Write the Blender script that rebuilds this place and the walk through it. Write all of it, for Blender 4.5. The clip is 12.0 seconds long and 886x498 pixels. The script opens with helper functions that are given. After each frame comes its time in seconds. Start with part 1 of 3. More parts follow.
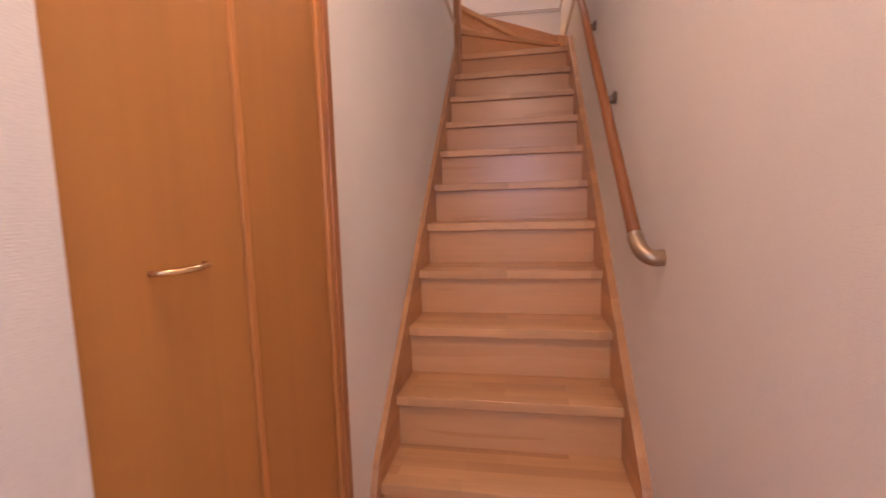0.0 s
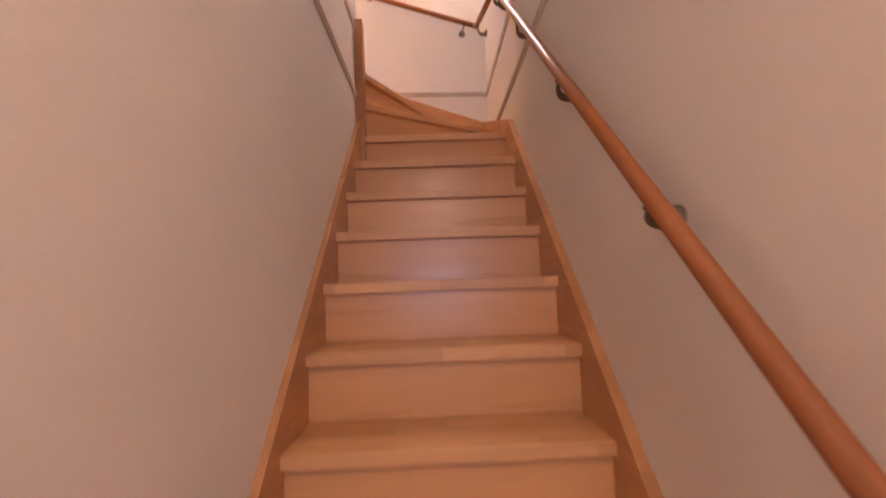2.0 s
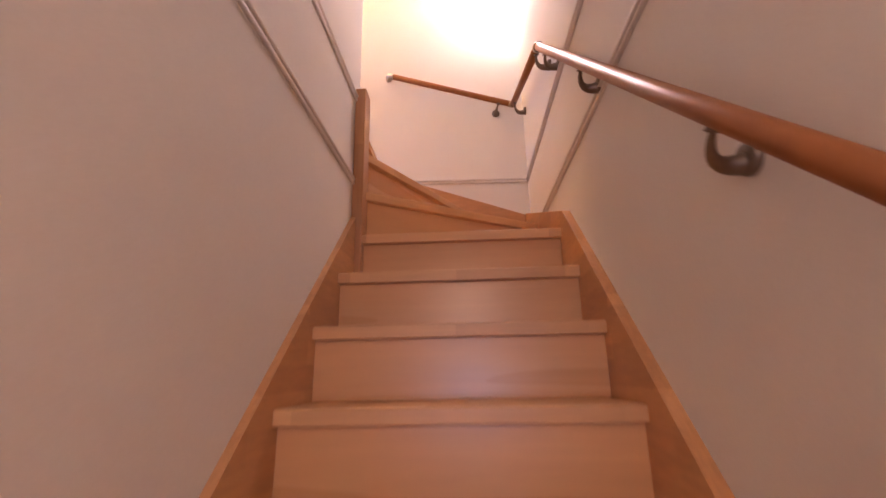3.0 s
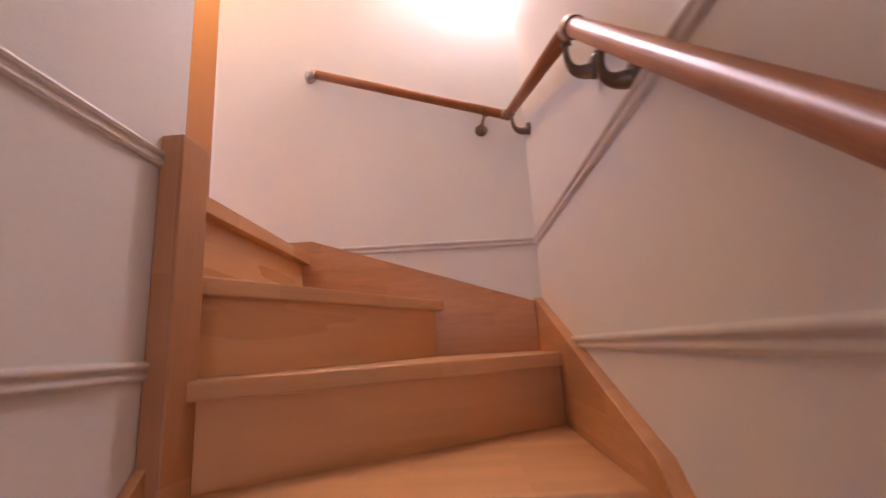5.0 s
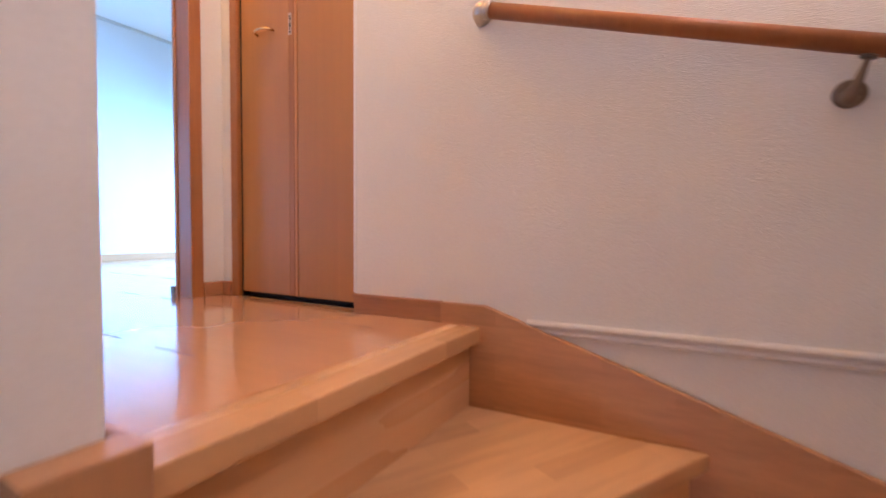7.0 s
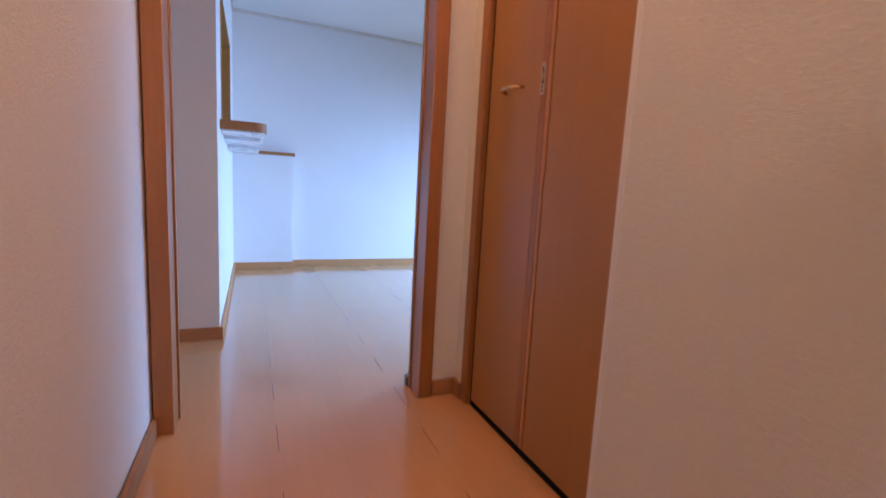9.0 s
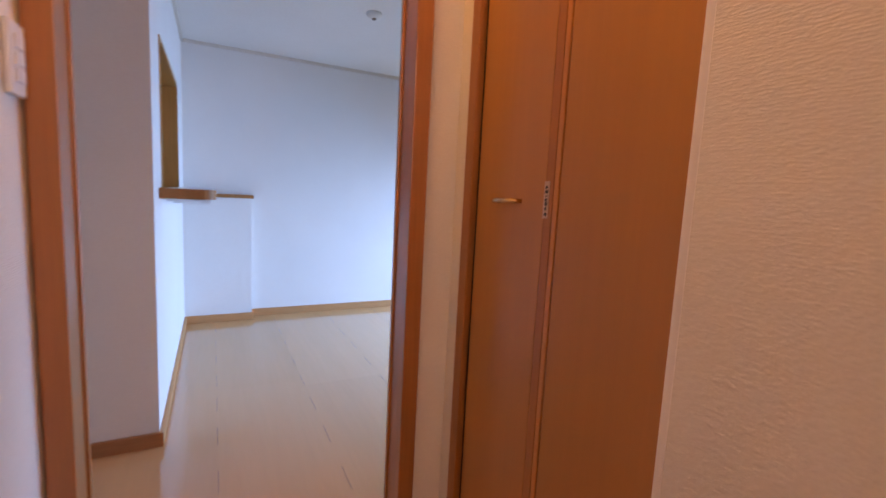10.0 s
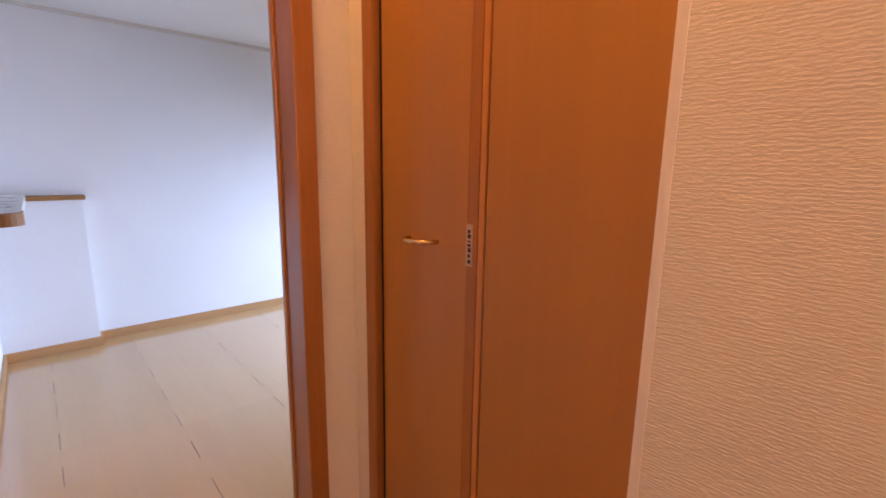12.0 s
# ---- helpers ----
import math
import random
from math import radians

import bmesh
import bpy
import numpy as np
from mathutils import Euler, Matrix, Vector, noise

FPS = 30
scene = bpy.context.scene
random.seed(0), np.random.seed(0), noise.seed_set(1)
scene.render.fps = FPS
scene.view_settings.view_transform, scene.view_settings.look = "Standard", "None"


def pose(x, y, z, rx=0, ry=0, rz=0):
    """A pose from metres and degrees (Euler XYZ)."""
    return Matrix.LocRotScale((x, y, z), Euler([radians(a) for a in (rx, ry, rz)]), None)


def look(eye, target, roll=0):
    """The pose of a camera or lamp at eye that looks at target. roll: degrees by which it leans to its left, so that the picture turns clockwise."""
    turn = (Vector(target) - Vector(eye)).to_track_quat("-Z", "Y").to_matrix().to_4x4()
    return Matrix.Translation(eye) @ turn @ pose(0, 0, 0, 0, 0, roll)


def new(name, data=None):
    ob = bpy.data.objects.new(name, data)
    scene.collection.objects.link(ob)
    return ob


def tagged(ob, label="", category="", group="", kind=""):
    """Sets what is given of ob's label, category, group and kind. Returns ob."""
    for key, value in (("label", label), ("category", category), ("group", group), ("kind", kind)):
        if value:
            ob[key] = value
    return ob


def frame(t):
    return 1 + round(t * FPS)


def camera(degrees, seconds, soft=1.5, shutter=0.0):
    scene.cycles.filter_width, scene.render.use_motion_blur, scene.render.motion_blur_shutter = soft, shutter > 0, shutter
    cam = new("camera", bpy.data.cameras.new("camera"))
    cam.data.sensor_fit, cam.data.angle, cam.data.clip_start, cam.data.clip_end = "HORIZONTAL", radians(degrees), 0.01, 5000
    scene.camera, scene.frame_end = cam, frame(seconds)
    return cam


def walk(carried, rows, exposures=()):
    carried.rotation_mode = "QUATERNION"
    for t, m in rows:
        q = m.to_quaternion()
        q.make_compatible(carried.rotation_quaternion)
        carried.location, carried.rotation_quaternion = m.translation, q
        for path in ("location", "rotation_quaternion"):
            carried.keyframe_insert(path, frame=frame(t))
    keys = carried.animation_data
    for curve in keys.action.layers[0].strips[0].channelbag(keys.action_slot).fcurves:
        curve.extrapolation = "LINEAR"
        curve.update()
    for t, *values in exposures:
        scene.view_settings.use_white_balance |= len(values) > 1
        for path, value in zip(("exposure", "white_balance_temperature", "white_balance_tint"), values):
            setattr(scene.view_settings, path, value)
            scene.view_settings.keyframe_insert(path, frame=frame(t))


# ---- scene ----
# The plan is drawn in units of U metres; the places below the camera's rows are in plan units.
U = 1.1
cam = camera(89.8, 12.0, shutter=0.5)
# seconds, eye, target (metres), roll
PATH = [
    (0, (0.069, 0.157, 1.194), (-0.279, 2.115, 0.978), -1.6),
    (0.5, (0.048, 0.263, 1.184), (-0.059, 2.253, 1.012), -1.8),
    (1, (0.016, 0.608, 1.211), (-0.028, 2.606, 1.124), -1.8),
    (1.5, (0.005, 0.976, 1.423), (-0.041, 2.975, 1.392), -2.0),
    (2, (-0.017, 1.316, 1.496), (0.023, 3.31, 1.641), -2.1),
    (2.5, (0.025, 1.748, 1.594), (-0.006, 3.688, 2.078), -1.8),
    (3, (0.039, 2.093, 1.791), (-0.066, 4.016, 2.328), -1.1),
    (3.2, (0.022, 2.23, 1.898), (-0.042, 4.154, 2.44), -1.4),
    (4.8, (0.145, 2.952, 2.533), (0.151, 4.901, 2.981), -3.7),
    (5, (0.139, 3.04, 2.613), (0.072, 4.993, 3.038), -3.4),
    (5.5, (0.125, 3.238, 2.794), (-0.07, 5.206, 3.093), -1.0),
    (6, (0.123, 3.41, 2.95), (-0.285, 5.353, 3.191), -0.6),
    (6.5, (0.044, 3.573, 3.096), (-0.736, 5.412, 3.171), 0.3),
    (7, (0.03, 3.721, 3.256), (-0.959, 5.458, 3.181), 0.4),
    (7.5, (-0.022, 3.908, 3.428), (-1.364, 5.387, 3.307), -0.2),
    (7.7, (-0.08, 3.977, 3.464), (-1.535, 5.334, 3.257), -0.5),
    (9.3, (-0.358, 4.192, 3.816), (-2.189, 4.955, 3.561), 3.5),
    (9.5, (-0.428, 4.199, 3.898), (-2.244, 4.997, 3.644), 3.0),
    (10, (-0.521, 4.237, 3.987), (-2.284, 5.154, 3.754), 2.9),
    (10.5, (-0.621, 4.312, 4.127), (-2.296, 5.364, 3.831), 0.3),
    (11, (-0.641, 4.296, 4.149), (-2.186, 5.525, 3.831), -0.5),
    (11.5, (-0.68, 4.262, 4.137), (-2.188, 5.533, 3.804), 0.6),
    (12, (-0.697, 4.282, 4.13), (-2.146, 5.611, 3.763), 0.9),
]
walk(cam, [(t, look(eye, target, roll)) for t, eye, target, roll in PATH],
     exposures=[(0.0, 0.60, 6700, 14), (0.8, 0.61, 6600, 14), (1.5, 0.56, 7200, 14), (2.5, 0.64, 7200, 20), (3.2, 0.68, 7000, 20),
                (5.0, 0.40, 6300, 16), (6.0, 0.22, 6000, 12), (6.5, 0.12, 6400, 14), (7.0, 0.14, 6100, 10), (7.5, -0.56, 6200, 23), (7.7, -0.64, 6200, 23),
                (9.3, -1.12, 8300, 25), (10.0, -1.18, 9500, 29), (10.5, -1.21, 10000, 30), (11.0, -1.13, 10300, 31), (11.5, -1.00, 10900, 34), (12.0, -0.94, 11900, 35)])

# ---- world and lights ----
world = bpy.data.worlds.new("daylight")
scene.world = world
world.use_nodes = True
_wn = world.node_tree.nodes
_sky = _wn.new("ShaderNodeTexSky")
_sky.sky_type, _sky.sun_disc = "NISHITA", False
_sky.sun_elevation, _sky.sun_rotation = radians(40), radians(200)
world.node_tree.links.new(_sky.outputs[0], _wn["Background"].inputs[0])
_wn["Background"].inputs[1].default_value = 0.12


def area_lamp(name, eye, target, size_x, size_y, watts, colour, spread=math.pi):
    data = bpy.data.lights.new(name, "AREA")
    data.shape, data.size, data.size_y = "RECTANGLE", size_x * U, size_y * U
    data.energy, data.color = watts, colour
    data.spread = spread
    ob = new(name, data)
    ob.matrix_world = look(Vector(eye) * U, Vector(target) * U)
    return ob


def bulb(name, at, radius, watts, colour):
    data = bpy.data.lights.new(name, "POINT")
    data.energy, data.color, data.shadow_soft_size = watts, colour, radius * U
    ob = new(name, data)
    ob.location = Vector(at) * U
    return ob


bulb("upper_hall_bulb", (-1.24, 3.95, 4.78), 0.07, 23.0, (1.0, 0.53, 0.15))
bulb("lower_hall_bulb", (0.05, 0.48, 2.31), 0.07, 16.5, (1.0, 0.70, 0.57))
area_lamp("window_daylight", (-2.75, 6.38, 3.45), (-3.2, 3.6, 2.0), 1.7, 1.2, 195, (0.175, 0.445, 1.0), 2.0)
area_lamp("entrance_daylight", (0.06, -2.05, 1.46), (0.06, 2.0, 1.42), 0.40, 0.60, 17, (0.45, 0.56, 1.0))


# ---- materials ----
def material(name, rough=0.5, metal=0.0, spec=0.5):
    m = bpy.data.materials.new(name)
    m.use_nodes = True
    b = m.node_tree.nodes["Principled BSDF"]
    b.inputs["Roughness"].default_value = rough
    b.inputs["Metallic"].default_value = metal
    b.inputs["Specular IOR Level"].default_value = spec
    return m, m.node_tree, b


def node(tree, kind, **values):
    n = tree.nodes.new(kind)
    for key, value in values.items():
        n.inputs[key.replace("_", " ")].default_value = value
    return n


def object_space(tree, turn=0.0):
    """Object coordinates, turned about z by an angle in degrees."""
    tc = tree.nodes.new("ShaderNodeTexCoord")
    if not turn:
        return tc.outputs["Object"]
    vr = tree.nodes.new("ShaderNodeVectorRotate")
    vr.rotation_type = "Z_AXIS"
    vr.inputs["Angle"].default_value = radians(turn)
    tree.links.new(tc.outputs["Object"], vr.inputs["Vector"])
    return vr.outputs["Vector"]


def coords(tree, scale, turn=0.0):
    """Turned object coordinates times scale."""
    mp = tree.nodes.new("ShaderNodeMapping")
    mp.inputs["Scale"].default_value = scale
    tree.links.new(object_space(tree, turn), mp.inputs["Vector"])
    return mp.outputs["Vector"]


def ramp(tree, fac, stops):
    r = tree.nodes.new("ShaderNodeValToRGB")
    while len(r.color_ramp.elements) < len(stops):
        r.color_ramp.elements.new(0.5)
    for e, (p, c) in zip(r.color_ramp.elements, stops):
        e.position, e.color = p, (*c, 1)
    tree.links.new(fac, r.inputs["Fac"])
    return r.outputs["Color"]


def mix(tree, kind, fac, a, b):
    n = tree.nodes.new("ShaderNodeMix")
    n.data_type, n.blend_type = "RGBA", kind
    for value, socket in ((fac, n.inputs[0]), (a, n.inputs[6]), (b, n.inputs[7])):
        if isinstance(value, (int, float)):
            socket.default_value = value
        elif isinstance(value, tuple):
            socket.default_value = (*value, 1)
        else:
            tree.links.new(value, socket)
    return n.outputs[2]


def bump(tree, bsdf, height, strength, distance):
    n = tree.nodes.new("ShaderNodeBump")
    n.inputs["Strength"].default_value, n.inputs["Distance"].default_value = strength, distance
    tree.links.new(height, n.inputs["Height"])
    tree.links.new(n.outputs["Normal"], bsdf.inputs["Normal"])


def shade(c, k):
    return tuple(max(0.0, min(1.0, v * k)) for v in c)


def wood(name, colour, grain, rough=0.4, contrast=0.12, blocks=None, spread=0.1, spec=0.5, turn=0.0):
    """Fine grain stretched along the axis with the small number in grain; blocks: ((axis u, axis v), length, height) of glued staves."""
    m, t, b = material(name, rough, 0.0, spec)
    n1 = node(t, "ShaderNodeTexNoise", Scale=1.0, Detail=5.0, Roughness=0.6)
    t.links.new(coords(t, grain, turn), n1.inputs["Vector"])
    n2 = node(t, "ShaderNodeTexNoise", Scale=1.0, Detail=2.0, Roughness=0.5)
    t.links.new(coords(t, tuple(g * 0.16 for g in grain), turn), n2.inputs["Vector"])
    c = ramp(t, n1.outputs["Fac"], [(0.3, shade(colour, 1 - contrast)), (0.7, shade(colour, 1 + contrast))])
    c = mix(t, "MULTIPLY", 1.0, c, ramp(t, n2.outputs["Fac"], [(0.3, (1 - spread,) * 3), (0.7, (1.0,) * 3)]))
    if blocks:
        (u, v), length, height = blocks
        sep, com = t.nodes.new("ShaderNodeSeparateXYZ"), t.nodes.new("ShaderNodeCombineXYZ")
        t.links.new(object_space(t, turn), sep.inputs[0])
        t.links.new(sep.outputs[u], com.inputs[0])
        t.links.new(sep.outputs[v], com.inputs[1])
        br = node(t, "ShaderNodeTexBrick", Color1=(1, 1, 1, 1), Color2=(0.75, 0.71, 0.67, 1), Mortar=(0.9, 0.88, 0.86, 1), Scale=1.0,
                  Mortar_Size=0.0, Bias=0.1, Brick_Width=length, Row_Height=height)
        br.offset = 0.37
        t.links.new(com.outputs[0], br.inputs["Vector"])
        c = mix(t, "MULTIPLY", 0.85, c, br.outputs["Color"])
    oi = t.nodes.new("ShaderNodeObjectInfo")
    tone = ramp(t, oi.outputs["Random"], [(0.0, (0.93, 0.92, 0.91)), (1.0, (1.0, 1.0, 1.0))])
    c = mix(t, "MULTIPLY", 1.0, c, tone)
    t.links.new(c, b.inputs["Base Color"])
    r = t.nodes.new("ShaderNodeMapRange")
    r.inputs["To Min"].default_value, r.inputs["To Max"].default_value = rough - 0.06, rough + 0.08
    t.links.new(n2.outputs["Fac"], r.inputs["Value"])
    t.links.new(r.outputs["Result"], b.inputs["Roughness"])
    bump(t, b, n1.outputs["Fac"], 0.12, 0.0006)
    return m


def wallpaper(name, colour, relief=1.0):
    """Paper with a woven relief: thin level threads, broken and wavering."""
    m, t, b = material(name, 0.8, 0.0, 0.2)
    waver = node(t, "ShaderNodeTexNoise", Scale=1.0, Detail=2.0, Roughness=0.6)
    t.links.new(coords(t, (70, 70, 110)), waver.inputs["Vector"])
    wave = node(t, "ShaderNodeTexWave", Scale=72.0, Distortion=0.0)
    wave.wave_type, wave.bands_direction, wave.wave_profile = "BANDS", "Z", "SIN"
    phase = t.nodes.new("ShaderNodeMath")
    phase.operation = "MULTIPLY"
    phase.inputs[1].default_value = 9.0
    t.links.new(waver.outputs["Fac"], phase.inputs[0])
    t.links.new(coords(t, (1, 1, 1)), wave.inputs["Vector"])
    t.links.new(phase.outputs[0], wave.inputs["Phase Offset"])
    streak = node(t, "ShaderNodeTexNoise", Scale=1.0, Detail=2.0, Roughness=0.6)
    t.links.new(coords(t, (95, 95, 360)), streak.inputs["Vector"])
    thread = t.nodes.new("ShaderNodeMath")
    thread.operation = "MULTIPLY_ADD"
    thread.inputs[1].default_value = 0.15
    t.links.new(wave.outputs["Fac"], thread.inputs[0])
    t.links.new(streak.outputs["Fac"], thread.inputs[2])
    broad = node(t, "ShaderNodeTexNoise", Scale=1.3, Detail=3.0, Roughness=0.55)
    t.links.new(coords(t, (1, 1, 1)), broad.inputs["Vector"])
    c = ramp(t, broad.outputs["Fac"], [(0.3, shade(colour, 0.96)), (0.7, shade(colour, 1.02))])
    c = mix(t, "MULTIPLY", 0.5, c, ramp(t, thread.outputs[0], [(0.35, (0.92, 0.905, 0.89)), (0.75, (1.0, 1.0, 1.0))]))
    t.links.new(c, b.inputs["Base Color"])
    bump(t, b, thread.outputs[0], relief, 0.0014)
    return m


def painted(name, colour, rough=0.5, metal=0.0, wear=0.06, scale=18.0, spec=0.5):
    m, t, b = material(name, rough, metal, spec)
    n = node(t, "ShaderNodeTexNoise", Scale=scale, Detail=4.0, Roughness=0.6)
    t.links.new(coords(t, (1, 1, 1)), n.inputs["Vector"])
    t.links.new(ramp(t, n.outputs["Fac"], [(0.3, shade(colour, 1 - wear)), (0.7, shade(colour, 1 + wear))]), b.inputs["Base Color"])
    r = t.nodes.new("ShaderNodeMapRange")
    r.inputs["To Min"].default_value, r.inputs["To Max"].default_value = rough * 0.85, min(1.0, rough * 1.15)
    t.links.new(n.outputs["Fac"], r.inputs["Value"])
    t.links.new(r.outputs["Result"], b.inputs["Roughness"])
    return m


def varnish(m, weight, rough):
    b = m.node_tree.nodes["Principled BSDF"]
    b.inputs["Coat Weight"].default_value, b.inputs["Coat Roughness"].default_value = weight, rough


def glowing(name, colour, strength):
    m, t, b = material(name, 0.4)
    b.inputs["Base Color"].default_value = (0.9, 0.88, 0.85, 1)
    b.inputs["Emission Color"].default_value = (*colour, 1)
    b.inputs["Emission Strength"].default_value = strength
    return m


STAIR = (0.76, 0.420, 0.190)
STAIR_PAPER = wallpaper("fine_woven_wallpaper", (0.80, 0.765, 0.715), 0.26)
PAPER = wallpaper("woven_wallpaper", (0.80, 0.760, 0.690))
ROOM_PAPER = wallpaper("room_wallpaper", (0.80, 0.79, 0.775), 0.12)
CEILING = wallpaper("ceiling_paper", (0.80, 0.79, 0.77), 0.2)
TREAD = wood("stave_tread", STAIR, (5, 60, 60), 0.36, 0.05, ((0, 1), 0.38, 0.058))
TREAD_12 = wood("stave_winder_low", STAIR, (5, 60, 60), 0.34, 0.09, ((0, 1), 0.42, 0.06), 0.16, 0.5, -33.2)
TREAD_13 = wood("stave_winder_high", STAIR, (5, 60, 60), 0.34, 0.09, ((0, 1), 0.42, 0.06), 0.16, 0.5, -60.9)
LANDING = wood("landing_stave", STAIR, (60, 5, 60), 0.26, 0.05, ((1, 0), 0.40, 0.05))
RISER = wood("riser_veneer", (0.71, 0.380, 0.168), (4, 4, 60), 0.28, 0.03)
STRING_Y = wood("stringer_stave", (0.66, 0.345, 0.155), (110, 9, 60), 0.38, 0.10, ((1, 2), 0.5, 0.07))
STRING_X = wood("back_stringer_stave", (0.60, 0.295, 0.128), (9, 110, 60), 0.38, 0.10, ((0, 2), 0.42, 0.07))
POST = wood("newel_stave", (0.58, 0.285, 0.125), (70, 70, 5), 0.36, 0.06, ((2, 0), 0.6, 0.045))
DOOR = wood("orange_door_veneer", (0.50, 0.222, 0.063), (45, 45, 1.3), 0.36, 0.035)
# Paler than DOOR: the highlight on rounded strips is put into this colour.
HINGE = wood("highlit_strip_veneer", (0.60, 0.25, 0.075), (90, 90, 2), 0.34, 0.04)
STILE = wood("dark_leaf_edge", (0.43, 0.165, 0.044), (90, 90, 2), 0.34, 0.05)
FRAME = wood("dark_door_frame", (0.42, 0.165, 0.054), (120, 120, 4), 0.34, 0.10)
RAIL = wood("varnished_rail", (0.36, 0.140, 0.055), (70, 9, 25), 0.36, 0.08, None, 0.12, 0.12)
FLOORING = wood("upper_floor_plank", (0.66, 0.328, 0.150), (3, 45, 45), 0.16, 0.025, None, 0.05)
varnish(FLOORING, 0.7, 0.10)
SKIRT = wood("skirting_veneer", (0.43, 0.190, 0.078), (12, 12, 140), 0.42, 0.10)
ROOM_SKIRT = wood("room_skirting_veneer", (0.62, 0.275, 0.115), (12, 12, 140), 0.5, 0.08, None, 0.1, 0.3)
EDGING = wood("counter_edging", (0.42, 0.17, 0.06), (14, 90, 90), 0.5, 0.1, None, 0.1, 0.25)
SHELF = wood("counter_top_veneer", (0.42, 0.17, 0.06), (14, 90, 90), 0.16, 0.1)
varnish(SHELF, 0.8, 0.06)
JAMB = wood("opening_lining", (0.62, 0.27, 0.07), (90, 90, 5), 0.4, 0.1)
BEAD = painted("corner_paint", (0.80, 0.765, 0.725), 0.6, wear=0.02, spec=0.3)
TRIM = painted("cream_moulding", (0.68, 0.62, 0.55), 0.45, wear=0.04)
BRONZE = painted("dark_bronze", (0.19, 0.135, 0.095), 0.38, 0.6, 0.10, 40)
CHAMPAGNE = painted("champagne_metal", (0.40, 0.28, 0.18), 0.40, 0.75, 0.06, 60)
SATIN = painted("satin_nickel", (0.52, 0.44, 0.36), 0.32, 0.9, 0.05, 60)
BRASS = painted("pale_brass", (0.72, 0.50, 0.28), 0.26, 0.9, 0.05, 60)
WHITE = painted("white_plastic", (0.78, 0.76, 0.72), 0.4, wear=0.02)
LAMINATE = painted("white_laminate", (0.80, 0.80, 0.80), 0.28, wear=0.02)
SEAM = painted("plank_seam", (0.16, 0.075, 0.045), 0.6)
# Near-black colour that stands in for the shade in the door gaps.
BLACK = painted("gap_shade_black", (0.012, 0.010, 0.009), 0.6)
FILM = painted("sticker_film", (0.52, 0.40, 0.31), 0.4)
INK = painted("label_ink", (0.03, 0.025, 0.02), 0.6)
SHADE = glowing("frosted_lamp_shade", (1.0, 0.86, 0.96), 40.0)
DOME = glowing("ceiling_lamp_dome", (1.0, 0.80, 0.62), 6.0)


# ---- building helpers ----
def box(bm, x0, x1, y0, y1, z0, z1, bevel=0.0):
    made = bmesh.ops.create_cube(bm, size=1.0)["verts"]
    bmesh.ops.transform(bm, matrix=Matrix.LocRotScale(((x0 + x1) / 2, (y0 + y1) / 2, (z0 + z1) / 2), None, (x1 - x0, y1 - y0, z1 - z0)), verts=made)
    if bevel:
        edges = list({e for v in made for e in v.link_edges})
        bmesh.ops.bevel(bm, geom=edges, offset=bevel, segments=2, profile=0.7, affect="EDGES")
    return bm


def cube(*args, bevel=0.0):
    return box(bmesh.new(), *args, bevel=bevel)


def prism(points, axis, low, high, bevel=0.0):
    """A flat outline of (a, b) points, made solid from low to high along the axis (x: a, b = y, z; y: x, z; z: x, y)."""
    def at(a, b, c):
        return {"x": (c, a, b), "y": (a, c, b), "z": (a, b, c)}[axis]
    bm = bmesh.new()
    bottom = [bm.verts.new(at(a, b, low)) for a, b in points]
    topv = [bm.verts.new(at(a, b, high)) for a, b in points]
    bm.faces.new(bottom), bm.faces.new(topv[::-1])
    n = len(points)
    for i in range(n):
        bm.faces.new((bottom[i], topv[i], topv[(i + 1) % n], bottom[(i + 1) % n]))
    bmesh.ops.recalc_face_normals(bm, faces=bm.faces)
    if bevel:
        bmesh.ops.bevel(bm, geom=bm.edges[:], offset=bevel, segments=2, profile=0.7, affect="EDGES")
    return bm


def tube(points, radii, sides=14, bm=None):
    """A round bar swept along points, with a radius for each point; closed at both ends."""
    bm = bm or bmesh.new()
    points = [Vector(p) for p in points]
    if not isinstance(radii, (list, tuple)):
        radii = [radii] * len(points)
    rings, side = [], None
    for i, p in enumerate(points):
        along = (points[min(i + 1, len(points) - 1)] - points[max(i - 1, 0)]).normalized()
        if side is None:
            side = along.orthogonal().normalized()
        side = (side - along * side.dot(along)).normalized()
        other = along.cross(side)
        rings.append([bm.verts.new(p + radii[i] * (math.cos(a) * side + math.sin(a) * other))
                      for a in (2 * math.pi * k / sides for k in range(sides))])
    for a, b in zip(rings, rings[1:]):
        for k in range(sides):
            f = bm.faces.new((a[k], a[(k + 1) % sides], b[(k + 1) % sides], b[k]))
            f.smooth = True
    bm.faces.new(rings[0][::-1]), bm.faces.new(rings[-1])
    bmesh.ops.recalc_face_normals(bm, faces=bm.faces)
    return bm


def lathe(profile, place, along, sides=20):
    """(distance along, radius) pairs turned about an axis from place."""
    along = Vector(along).normalized()
    return tube([Vector(place) + along * d for d, r in profile], [r for d, r in profile], sides)


def link(name, bm, mat, base=(0, 0, 0)):
    bmesh.ops.transform(bm, matrix=Matrix.Scale(U, 4) @ Matrix.Translation(-Vector(base)), verts=bm.verts)
    bmesh.ops.remove_doubles(bm, verts=bm.verts, dist=0.00002)
    data = bpy.data.meshes.new(name)
    bm.to_mesh(data)
    bm.free()
    data.materials.append(mat)
    return new(name, data)


def structure(name, bm, mat, label, category="wall"):
    return tagged(link(name, bm, mat), label, category, kind="structure")


BASES = {}


